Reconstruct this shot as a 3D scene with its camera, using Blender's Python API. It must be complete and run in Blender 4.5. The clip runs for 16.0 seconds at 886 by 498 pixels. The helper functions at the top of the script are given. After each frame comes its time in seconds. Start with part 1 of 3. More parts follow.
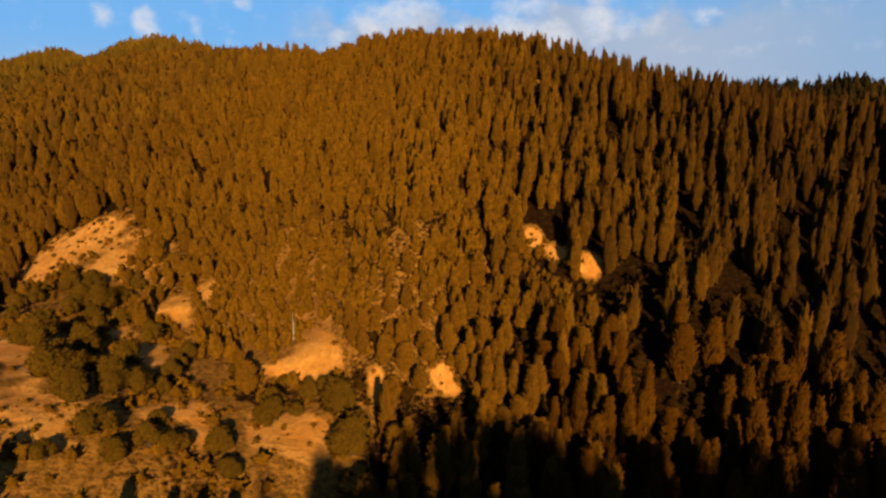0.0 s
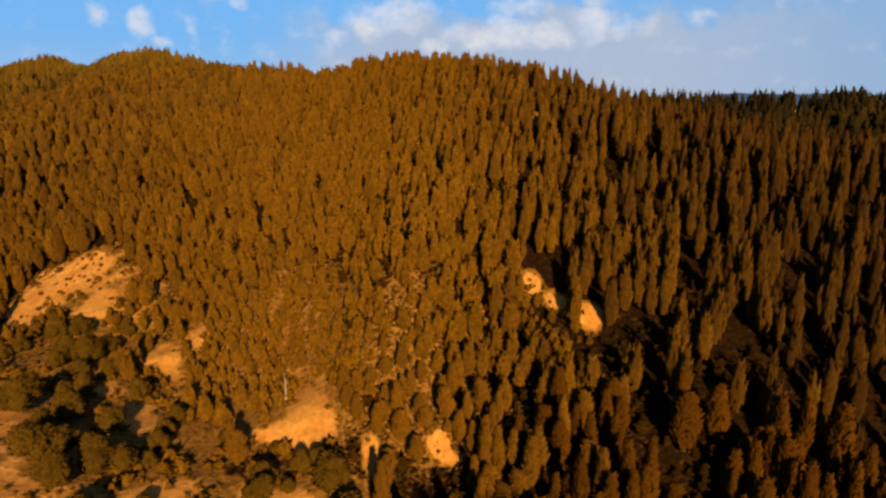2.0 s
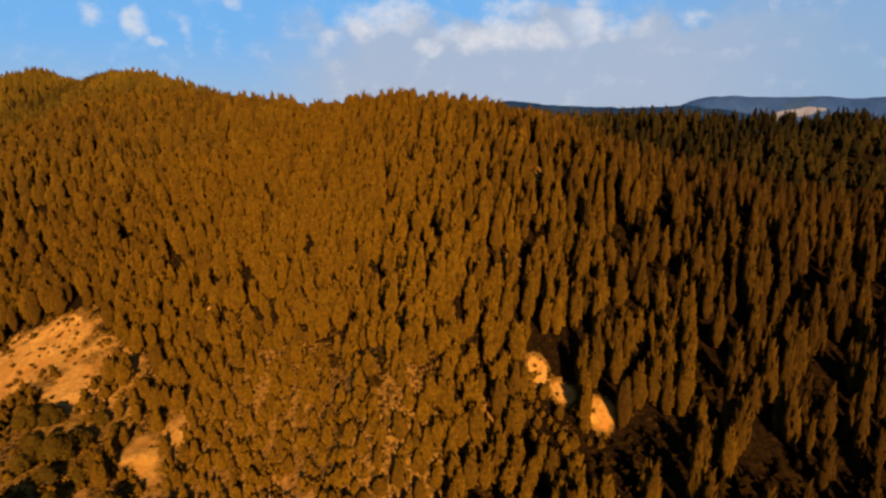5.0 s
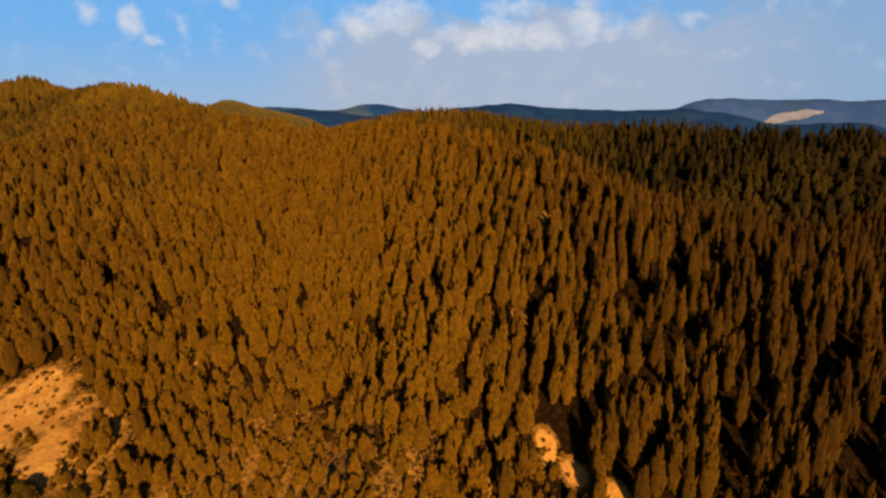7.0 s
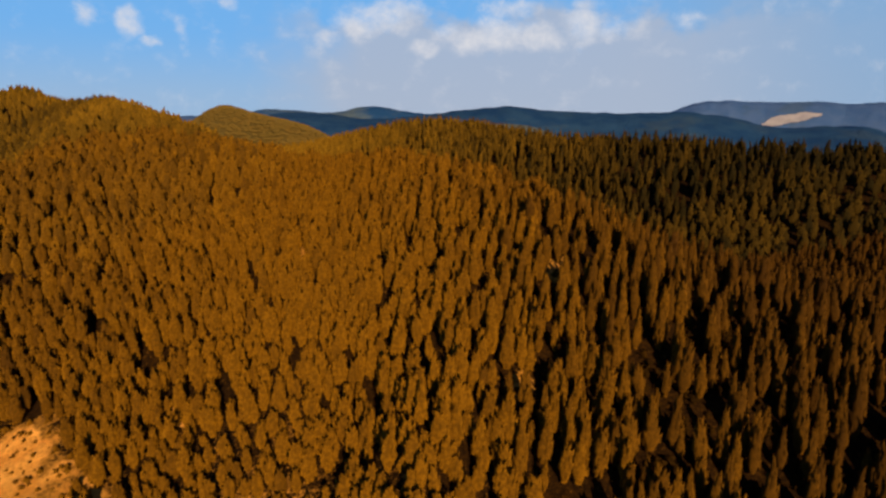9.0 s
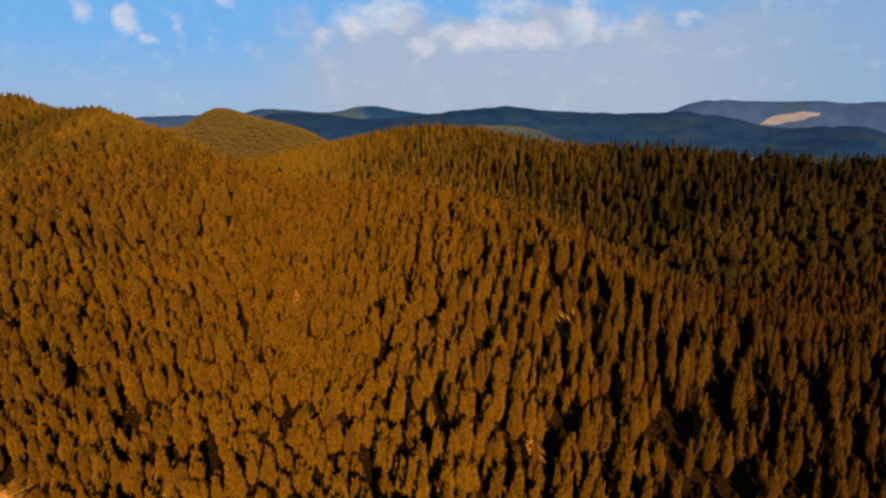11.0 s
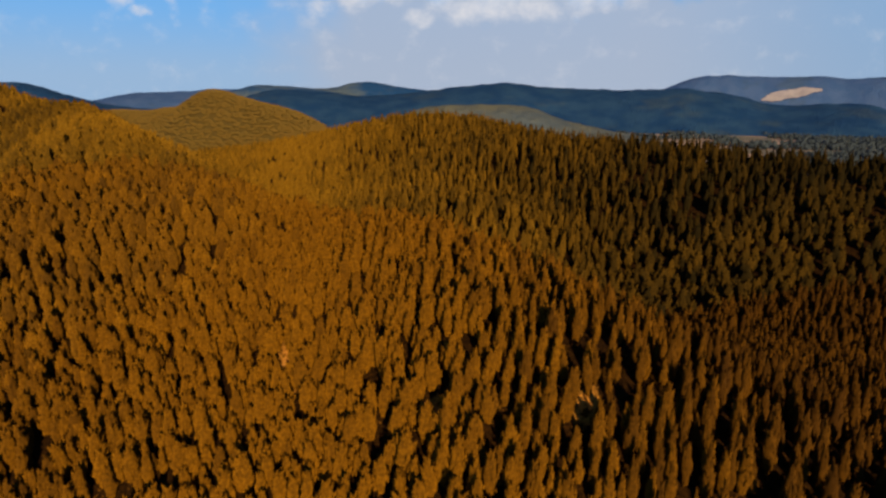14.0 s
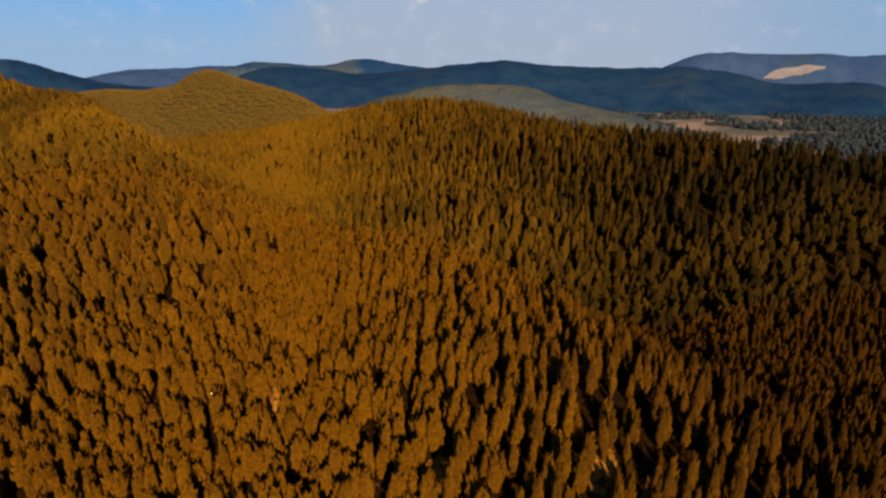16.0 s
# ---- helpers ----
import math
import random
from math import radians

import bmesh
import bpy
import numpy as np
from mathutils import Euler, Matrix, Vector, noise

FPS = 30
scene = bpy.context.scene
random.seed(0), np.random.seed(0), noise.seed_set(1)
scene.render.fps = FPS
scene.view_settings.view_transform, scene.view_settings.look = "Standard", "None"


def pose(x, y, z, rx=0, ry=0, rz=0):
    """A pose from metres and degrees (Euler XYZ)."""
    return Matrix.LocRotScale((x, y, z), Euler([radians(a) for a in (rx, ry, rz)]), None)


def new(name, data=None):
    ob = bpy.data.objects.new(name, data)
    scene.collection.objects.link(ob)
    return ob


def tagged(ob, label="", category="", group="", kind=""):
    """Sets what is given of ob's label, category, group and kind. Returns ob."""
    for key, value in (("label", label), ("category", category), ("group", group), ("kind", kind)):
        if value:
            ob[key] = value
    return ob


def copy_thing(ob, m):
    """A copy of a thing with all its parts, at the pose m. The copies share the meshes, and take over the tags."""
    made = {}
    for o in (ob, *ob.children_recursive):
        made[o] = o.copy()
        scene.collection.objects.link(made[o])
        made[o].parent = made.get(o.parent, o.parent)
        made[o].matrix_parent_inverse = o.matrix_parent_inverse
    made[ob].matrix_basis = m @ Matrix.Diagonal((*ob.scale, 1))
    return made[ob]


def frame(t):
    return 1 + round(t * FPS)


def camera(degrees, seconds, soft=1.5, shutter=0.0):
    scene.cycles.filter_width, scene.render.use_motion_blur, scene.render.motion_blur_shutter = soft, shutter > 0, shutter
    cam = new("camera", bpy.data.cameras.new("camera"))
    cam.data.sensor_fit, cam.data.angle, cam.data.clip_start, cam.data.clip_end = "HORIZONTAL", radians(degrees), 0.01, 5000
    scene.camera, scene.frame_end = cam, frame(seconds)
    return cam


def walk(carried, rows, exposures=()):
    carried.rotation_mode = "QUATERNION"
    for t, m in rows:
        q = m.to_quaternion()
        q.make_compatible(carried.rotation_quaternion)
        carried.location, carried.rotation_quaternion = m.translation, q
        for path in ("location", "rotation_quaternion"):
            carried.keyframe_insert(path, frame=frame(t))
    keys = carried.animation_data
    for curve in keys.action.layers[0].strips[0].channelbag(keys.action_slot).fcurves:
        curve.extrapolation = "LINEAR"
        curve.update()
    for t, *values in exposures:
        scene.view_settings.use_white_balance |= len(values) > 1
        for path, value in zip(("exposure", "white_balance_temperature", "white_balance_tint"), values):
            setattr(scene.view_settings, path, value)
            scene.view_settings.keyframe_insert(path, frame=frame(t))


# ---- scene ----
cam = camera(69.9, 16.0, soft=2.6)
METRES, EYE, TILT, LEAN, TURN = 110.0, 60.0, -12.0, 0.0, 0.0
ROWS = [
    (0.0, 0.0, 0.0, 0.0, 0.0, -0.0, 0.0),
    (0.5, -0.0, 0.0009, 0.0182, -0.1, 0.01, 0.01),
    (1.0, -0.0002, 0.0067, 0.0388, -0.21, 0.03, 0.03),
    (1.5, -0.0009, 0.016, 0.0593, -0.3, 0.05, 0.03),
    (2.0, -0.0017, 0.0264, 0.0819, -0.39, 0.04, -0.02),
    (2.5, -0.0029, 0.0365, 0.103, -0.52, 0.1, -0.02),
    (3.0, -0.0041, 0.0477, 0.1257, -0.61, 0.12, -0.06),
    (3.5, -0.0051, 0.059, 0.1472, -0.71, 0.12, -0.08),
    (4.0, -0.0057, 0.0736, 0.1721, -0.76, 0.08, -0.04),
    (6.5, -0.0127, 0.1576, 0.298, -1.04, 0.07, -0.07),
    (7.0, -0.0145, 0.1769, 0.325, -1.1, 0.08, -0.11),
    (7.5, -0.0161, 0.1946, 0.3489, -1.15, 0.13, -0.1),
    (8.0, -0.0172, 0.2131, 0.3755, -1.17, 0.11, -0.08),
    (8.5, -0.0186, 0.2307, 0.3998, -1.22, 0.14, -0.12),
    (9.0, -0.0203, 0.2496, 0.4267, -1.28, 0.14, -0.11),
    (11.5, -0.0271, 0.3563, 0.5531, -1.51, -0.17, -0.04),
    (12.0, -0.0284, 0.3807, 0.5803, -1.55, -0.4, -0.03),
    (12.5, -0.0299, 0.4039, 0.6066, -1.56, -0.81, 0.0),
    (13.0, -0.0307, 0.4291, 0.6351, -1.59, -1.33, 0.05),
    (13.5, -0.0322, 0.4524, 0.6613, -1.65, -1.78, 0.02),
    (14.0, -0.0333, 0.4777, 0.6905, -1.68, -2.31, 0.02),
    (14.5, -0.0345, 0.501, 0.7159, -1.72, -2.78, 0.04),
    (15.0, -0.0355, 0.5272, 0.7453, -1.76, -3.32, 0.03),
    (15.5, -0.0369, 0.5526, 0.773, -1.83, -3.8, 0.01),
    (16.0, -0.0379, 0.5811, 0.8019, -1.81, -4.38, -0.03),
]
walk(cam, [(t, pose(0, 0, EYE, TILT, LEAN, TURN) @ pose(METRES * x, METRES * y, METRES * z, 90 + pitch, roll, yaw)) for t, x, y, z, yaw, pitch, roll in ROWS],
     exposures=[(0.0, 0.52), (3.0, 0.57), (6.5, 0.46), (13.0, 0.46), (16.0, 0.42)])   # the picture darkens a little as more sky comes in

# ---- world and sun ----
SUN_AZ, SUN_EL = radians(168), radians(21)   # clockwise from the way ahead (+y): behind the camera
SUN_DIR = Vector((math.sin(SUN_AZ) * math.cos(SUN_EL), math.cos(SUN_AZ) * math.cos(SUN_EL), math.sin(SUN_EL)))
sun = new("sun", bpy.data.lights.new("sun", "SUN"))
sun.data.energy, sun.data.angle, sun.data.color = 5.0, radians(0.5), (1.0, 0.74, 0.40)
sun.rotation_euler = SUN_DIR.to_track_quat("Z", "Y").to_euler()


class Nodes:
    """Short hand for building node trees."""

    def __init__(self, tree):
        self.tree = tree
        tree.nodes.clear()

    def add(self, kind, inputs=None, **props):
        n = self.tree.nodes.new(kind)
        for k, v in props.items():
            setattr(n, k, v)
        for k, v in (inputs or {}).items():
            self.put(n.inputs[k], v)
        return n

    def put(self, socket, v):
        if isinstance(v, bpy.types.NodeSocket):
            self.tree.links.new(v, socket)
        else:
            socket.default_value = v

    def math(self, op, a, b=0.0, clamp=False):
        n = self.add("ShaderNodeMath", {0: a, 1: b}, operation=op, use_clamp=clamp)
        return n.outputs[0]

    def mix(self, f, a, b):
        n = self.add("ShaderNodeMix", data_type="RGBA")
        self.put(n.inputs[0], f), self.put(n.inputs[6], a), self.put(n.inputs[7], b)
        return n.outputs[2]

    def step(self, v, lo, hi):
        n = self.add("ShaderNodeMapRange", {0: v, 1: lo, 2: hi}, interpolation_type="SMOOTHSTEP")
        return n.outputs[0]

    def noise(self, vec, scale, detail=4.0, rough=0.55):
        n = self.add("ShaderNodeTexNoise", {"Vector": vec, "Scale": scale, "Detail": detail, "Roughness": rough})
        return n.outputs["Fac"]


def rgb(r, g, b):
    return (r, g, b, 1.0)


world = bpy.data.worlds.new("world")
scene.world = world
world.use_nodes = True
w = Nodes(world.node_tree)
sky = w.add("ShaderNodeTexSky", sky_type="NISHITA", sun_disc=False, sun_elevation=SUN_EL, sun_rotation=SUN_AZ,
            altitude=600.0, air_density=1.0, dust_density=0.6, ozone_density=2.0)
way = w.add("ShaderNodeTexCoord").outputs["Generated"]
sep = w.add("ShaderNodeSeparateXYZ", {0: way})
el = sep.outputs[2]
side = sep.outputs[0]
stretched = w.add("ShaderNodeVectorMath", {0: way, 1: (1.0, 1.0, 1.25)}, operation="MULTIPLY").outputs[0]
big, puff, wisp = w.noise(stretched, 6.0, 4.0, 0.55), w.noise(stretched, 15.0, 4.0, 0.52), w.noise(stretched, 34.0, 3.0, 0.5)
BLUE_RGB, RIM_RGB, BANK_RGB, PUFF_RGB, ZENITH_RGB = rgb(1.3, 3.3, 6.2), rgb(2.5, 3.5, 4.85), rgb(3.0, 3.45, 4.35), rgb(5.2, 5.2, 5.5), rgb(0.19, 0.34, 0.58)
tint = w.add("ShaderNodeMix", data_type="RGBA", blend_type="MULTIPLY")
w.put(tint.inputs[0], 1.0), w.put(tint.inputs[6], sky.outputs[0]), w.put(tint.inputs[7], ZENITH_RGB)
colour = w.mix(w.math("MULTIPLY", w.step(el, 0.50, 0.15), 0.9), tint.outputs[2], BLUE_RGB)
colour = w.mix(w.math("MULTIPLY", w.step(el, 0.13, 0.0), 0.85), colour, RIM_RGB)
colour = w.mix(w.math("MULTIPLY", w.math("MULTIPLY", w.step(side, 0.20, 0.50), w.step(el, 0.40, 0.10)), 0.75), colour, rgb(2.0, 2.95, 4.3))
# the bank of cloud over the valley, ragged along its top
bank = w.math("MULTIPLY", w.step(w.math("ADD", side, w.math("MULTIPLY", w.math("SUBTRACT", big, 0.5), 0.25)), -0.26, -0.10), w.step(side, 0.62, 0.30))
edge = w.math("ADD", el, w.math("MULTIPLY", w.math("SUBTRACT", puff, 0.5), 0.16))
bank = w.math("MULTIPLY", bank, w.step(edge, 0.165, 0.115))
colour = w.mix(w.math("MULTIPLY", bank, 0.85), colour, BANK_RGB)
# heaped clouds along the top of the bank and small torn ones in the blue: bearing, height, half widths (degrees), thickness
CLOUDS = [
    (-31.3, 6.8, 0.7, 0.7, 0.6), (-27.1, 7.4, 0.7, 0.7, 0.9), (-23.9, 7.0, 0.9, 1.0, 1.0), (-22.7, 5.7, 0.8, 0.4, 0.8),
    (-20.3, 6.3, 0.6, 1.3, 0.7), (-20.0, 4.8, 0.5, 0.7, 0.45), (-16.5, 8.7, 0.7, 0.5, 0.8), (-6.0, 7.4, 1.9, 1.0, 0.9),
    (-3.5, 8.2, 2.7, 1.2, 1.0), (-1.1, 8.5, 1.2, 1.0, 0.9), (-8.5, 6.4, 1.2, 0.7, 0.8), (3.3, 6.3, 2.7, 1.1, 1.0),
    (6.2, 6.7, 2.3, 1.1, 1.0), (9.5, 6.5, 2.3, 1.1, 1.0), (12.8, 7.4, 2.1, 1.3, 0.95), (16.0, 7.1, 2.1, 1.0, 0.8),
    (6.8, 9.0, 2.2, 0.7, 0.8), (13.2, 9.2, 1.4, 0.5, 0.7), (21.5, 7.9, 1.1, 0.8, 0.85), (-0.1, 5.7, 2.0, 0.7, 0.8)]
bearing = w.math("ADD", w.math("ARCTAN2", side, sep.outputs[1]), w.math("MULTIPLY", w.math("SUBTRACT", puff, 0.5), 0.03))
height = w.math("ADD", el, w.math("MULTIPLY", w.math("SUBTRACT", wisp, 0.5), 0.02))
heap = 0.0
for at, up, half, tall, thick in CLOUDS:
    du = w.math("MULTIPLY", w.math("SUBTRACT", bearing, radians(at)), 1 / radians(half))
    dv = w.math("MULTIPLY", w.math("SUBTRACT", height, math.sin(radians(up))), 1 / radians(tall))
    near = w.math("SUBTRACT", thick, w.math("MULTIPLY", w.math("ADD", w.math("MULTIPLY", du, du), w.math("MULTIPLY", dv, dv)), 0.45))
    heap = w.math("MAXIMUM", heap, near)
heap = w.math("ADD", heap, w.math("MULTIPLY", w.math("SUBTRACT", w.noise(stretched, 24.0, 5.0, 0.62), 0.5), 2.4))
heap = w.math("MULTIPLY", w.step(heap, 0.0, 1.25), w.math("ADD", 0.12, w.math("MULTIPLY", w.noise(stretched, 60.0, 4.0, 0.6), 1.15)), True)
colour = w.mix(heap, colour, PUFF_RGB)
back = w.add("ShaderNodeBackground", {"Color": colour, "Strength": 0.1})
w.add("ShaderNodeOutputWorld", {"Surface": back.outputs[0]})


# ---- materials ----
def material(name):
    m = bpy.data.materials.new(name)
    m.use_nodes = True
    return m, Nodes(m.node_tree)


def finish(n, colour, rough, height=None, dist=0.1, spec=0.15, strength=0.6, matt=0.0):
    b = n.add("ShaderNodeBsdfPrincipled", {"Base Color": colour, "Roughness": rough, "Specular IOR Level": spec, "Diffuse Roughness": matt})
    if height is not None:
        n.put(b.inputs["Normal"], n.add("ShaderNodeBump", {"Height": height, "Distance": dist, "Strength": strength}).outputs[0])
    n.add("ShaderNodeOutputMaterial", {"Surface": b.outputs[0]})


def foliage(name, dark, mid, gold, per_object, grain=1.5):
    """Needles and leaves: a tint of each tree, a drift over the hillside, a grain of the twigs."""
    m, n = material(name)
    place = n.add("ShaderNodeNewGeometry").outputs["Position"]
    if per_object:
        tint = n.math("ADD", n.math("MULTIPLY", n.add("ShaderNodeObjectInfo").outputs["Random"], 0.4), 0.62)
    else:
        tint = n.add("ShaderNodeAttribute", attribute_name="tint").outputs["Fac"]
    drift = n.noise(place, 0.012, 3.0)
    twig = n.noise(place, grain, 3.0, 0.65)
    f = n.math("ADD", n.math("MULTIPLY", tint, 0.9), n.math("MULTIPLY", n.math("SUBTRACT", drift, 0.5), 0.6))
    c = n.mix(n.math("MULTIPLY", f, 1.0, True), mid, gold)
    c = n.mix(n.math("MULTIPLY", n.step(twig, 0.60, 0.42), 0.50), c, dark)
    finish(n, c, 0.9, twig, 0.2, 0.03, 0.3, matt=1.0)
    return m


# MID prevails on the right flank and is darkened for its shade
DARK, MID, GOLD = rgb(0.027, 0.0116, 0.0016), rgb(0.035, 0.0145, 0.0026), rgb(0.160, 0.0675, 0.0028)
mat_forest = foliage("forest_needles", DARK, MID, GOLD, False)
# olive trees; the near-black mid tone also puts in the right ridge's shade
mat_ridge_forest = foliage("olive_shade_needles", rgb(0.011, 0.0075, 0.0018), rgb(0.0145, 0.0100, 0.0026), rgb(0.188, 0.093, 0.0060), False)
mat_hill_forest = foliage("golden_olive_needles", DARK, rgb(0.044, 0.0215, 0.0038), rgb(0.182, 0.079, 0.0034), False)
# paler, flatter tones stand for the haze over the distant hill
mat_far_forest = foliage("distant_hazed_forest", rgb(0.082, 0.055, 0.0135), rgb(0.086, 0.057, 0.0140), rgb(0.1125, 0.0666, 0.0144), False, 0.08)
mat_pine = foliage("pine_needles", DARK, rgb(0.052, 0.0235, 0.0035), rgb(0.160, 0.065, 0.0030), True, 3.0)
# darker copy of the pine needles: the right slope's shade in the colour
mat_pine_shade = foliage("shade_pine_needles", rgb(0.01404, 0.00702, 0.00078), rgb(0.031, 0.0115, 0.0013), rgb(0.092, 0.032, 0.0010), True, 3.0)
mat_bush = foliage("oak_leaves", rgb(0.013, 0.007, 0.0008), rgb(0.044, 0.024, 0.0024), rgb(0.098, 0.048, 0.003), True, 3.0)

# leaves near black: the shade of the gaps is in the colour
mat_under = foliage("gap_shade_growth", rgb(0.006, 0.003, 0.0006), rgb(0.012, 0.0055, 0.0008), rgb(0.045, 0.019, 0.001), False)
# distance haze put into the leaf colour as blue-grey
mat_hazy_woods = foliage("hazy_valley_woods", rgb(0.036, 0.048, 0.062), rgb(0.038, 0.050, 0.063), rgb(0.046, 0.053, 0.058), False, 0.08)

mat_bark, n = material("bark")
p = n.add("ShaderNodeTexCoord").outputs["Object"]
g = n.noise(n.add("ShaderNodeVectorMath", {0: p, 1: (9.0, 9.0, 1.5)}, operation="MULTIPLY").outputs[0], 2.0, 5.0)
finish(n, n.mix(g, rgb(0.05, 0.03, 0.018), rgb(0.17, 0.11, 0.07)), 0.9, g, 0.03)

mat_deadwood, n = material("bleached_wood")
p = n.add("ShaderNodeTexCoord").outputs["Object"]
g = n.noise(n.add("ShaderNodeVectorMath", {0: p, 1: (12.0, 12.0, 1.0)}, operation="MULTIPLY").outputs[0], 2.0, 4.0)
finish(n, n.mix(g, rgb(0.28, 0.20, 0.13), rgb(0.52, 0.42, 0.30)), 0.85, g, 0.02)

mat_ground, n = material("dry_soil_and_grass")
p = n.add("ShaderNodeNewGeometry").outputs["Position"]
big, mid_, fine = n.noise(p, 0.02, 4.0), n.noise(p, 0.16, 5.0, 0.62), n.noise(p, 1.3, 5.0, 0.68)
soil = n.mix(n.step(mid_, 0.35, 0.65), rgb(0.60, 0.222, 0.032), rgb(0.82, 0.36, 0.068))
soil = n.mix(n.math("MULTIPLY", n.step(fine, 0.48, 0.62), 0.45), soil, rgb(0.24, 0.10, 0.016))
soil = n.mix(n.math("MULTIPLY", n.step(n.noise(p, 0.45, 4.0, 0.6), 0.55, 0.40), 0.30), soil, rgb(0.36, 0.14, 0.018))
soil = n.mix(n.math("MULTIPLY", n.step(big, 0.48, 0.62), 0.5), soil, rgb(0.34, 0.155, 0.024))
field = n.add("ShaderNodeAttribute", attribute_name="field").outputs["Fac"]
plough = n.mix(n.step(n.noise(p, 0.004, 3.0), 0.40, 0.55), rgb(0.15, 0.135, 0.105), n.mix(n.step(n.noise(p, 0.011, 4.0), 0.42, 0.6), rgb(0.42, 0.28, 0.21), rgb(0.22, 0.17, 0.13)))
# needle litter, blackened to stand for the shade under the trees
shade_litter = n.mix(n.step(fine, 0.4, 0.65), rgb(0.011, 0.0045, 0.0008), rgb(0.030, 0.012, 0.0015))
# beyond 800 m the ground takes the hazed forest's pale olive
shade_litter = n.mix(n.add("ShaderNodeAttribute", attribute_name="far_pale").outputs["Fac"], shade_litter, rgb(0.090, 0.059, 0.0138))
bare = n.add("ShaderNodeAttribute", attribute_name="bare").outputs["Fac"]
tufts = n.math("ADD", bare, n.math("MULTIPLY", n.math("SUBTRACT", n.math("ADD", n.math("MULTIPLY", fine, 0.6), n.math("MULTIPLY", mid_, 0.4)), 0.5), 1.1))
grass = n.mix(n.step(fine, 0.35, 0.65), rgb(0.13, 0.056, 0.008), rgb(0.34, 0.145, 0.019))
soil = n.mix(n.step(tufts, 0.10, 0.30), shade_litter, n.mix(n.step(tufts, 0.42, 0.72), grass, soil))
soil = n.mix(field, soil, plough)
finish(n, soil, 0.95, n.math("ADD", n.math("MULTIPLY", mid_, 1.0), n.math("MULTIPLY", fine, 0.35)), 1.0, 0.05, 0.9)


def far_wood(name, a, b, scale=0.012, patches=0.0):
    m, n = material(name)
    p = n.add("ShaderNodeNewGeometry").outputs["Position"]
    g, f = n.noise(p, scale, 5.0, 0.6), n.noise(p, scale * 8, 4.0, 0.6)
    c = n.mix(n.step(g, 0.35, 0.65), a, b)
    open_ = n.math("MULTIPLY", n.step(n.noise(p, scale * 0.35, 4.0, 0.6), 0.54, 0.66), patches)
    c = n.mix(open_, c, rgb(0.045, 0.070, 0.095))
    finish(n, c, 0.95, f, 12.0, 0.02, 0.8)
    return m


# air haze is mixed into these base colours as blue and grey
mat_far_dark = far_wood("far_forest_haze_blue", rgb(0.011, 0.040, 0.112), rgb(0.021, 0.058, 0.128), patches=0.45)
mat_far_mesa = far_wood("far_tableland_hazed", rgb(0.038, 0.082, 0.205), rgb(0.054, 0.098, 0.222), patches=0.35)
mat_far_green = far_wood("far_green_ridge_hazed", rgb(0.013, 0.050, 0.140), rgb(0.080, 0.108, 0.130), 0.004)
mat_far_low = far_wood("low_hill_scrub_hazed", rgb(0.060, 0.078, 0.096), rgb(0.115, 0.115, 0.085), 0.006)
# pale rock, with blue put in for the haze before it
mat_quarry = far_wood("pale_quarry_hazed", rgb(0.25, 0.225, 0.26), rgb(0.33, 0.30, 0.325), 0.02)


# ---- the lie of the land ----
# hills: middle x, y, half widths, turn (radians), height over the valley floor
FLOOR, CANOPY = -25.0, 5.5
NEAR_HILLS = [
    (-17, 239, 76, 44, 2.08, 82.7), (-160, 348, 112, 78, 0.54, 87.8), (-228, 484, 52, 94, 0.60, 96.7),
    (53, 185, 56, 64, 0.49, 46.0), (-66, 37, 143, 38, 0.54, 35.8), (141, 136, 58, 136, -0.08, 45.2),
    (-86, 174, 105, 40, 1.64, 52.7), (-19, 215, 28, 19, 0.06, -9.6), (43, 267, 46, 35, 0.01, 14.9),
    (0, -81, 225, 30, 0.0, 94.0), (33, -81, 12, 30, 0.0, 8.0), (95, -81, 34, 30, 0.0, 6.5),   # a long ridge behind the camera, whose shadow lies over the foot of the slope
]
KNOLLS = [
    (-5, 124, 8, 23, -0.19, 16.9), (-29, 144, 14, 25, 0.09, 14.7), (42, 120, 31, 16, 0.37, -4.3),
    (154, 340, 60, 32, -0.79, 10.1), (-154, 229, 40, 34, 0.01, 23.3), (0, 464, 60, 35, 0.11, 32.3),
    (-191, 278, 52, 31, -0.28, 17.0), (84, 435, 61, 40, -0.06, 5.2), (-61, 250, 33, 19, 0.20, -12.4)]
FAR_HILLS = [
    (-417, 658, 169, 75, -0.37, 132.3), (17, 747, 94, 135, 1.11, 97.0), (173, 557, 109, 92, -0.29, 80.8),
    (296, 391, 104, 88, -0.81, 88.5), (-397, 1315, 341, 67, -0.81, 136.9), (-268, 829, 162, 96, -0.16, 63.3),
    (85, 320, 247, 36, -1.07, 20.7), (-31, 569, 80, 40, 0.59, 31.0), (367, 283, 80, 93, -0.01, 9.7),
    (-345, 697, 34, 60, 0.01, -7.0), (-381, 686, 24, 50, 0.19, 11.2), (-256, 441, 18, 43, 0.16, 7.4),
    (-803, 1563, 92, 70, 0.03, 51.7), (-406, 1326, 40, 60, 0.0, 9.5), (-510, 1415, 46, 60, 0.0, -12.0), (-205, 1140, 60, 60, 0.0, 9.0),
    (-900, 1620, 140, 90, 0.0, 34.0)]


# steep bare banks: x, y, half length, half height
BANKS = [(-20.5, 90.5, 6.5, 1.6), (26.5, 113, 5, 1.5), (-50, 115, 4.5, 1.2), (-9.4, 84.5, 3, 1.0), (0.2, 87.8, 3.5, 1.2), (-46.5, 122, 4, 1.0)]


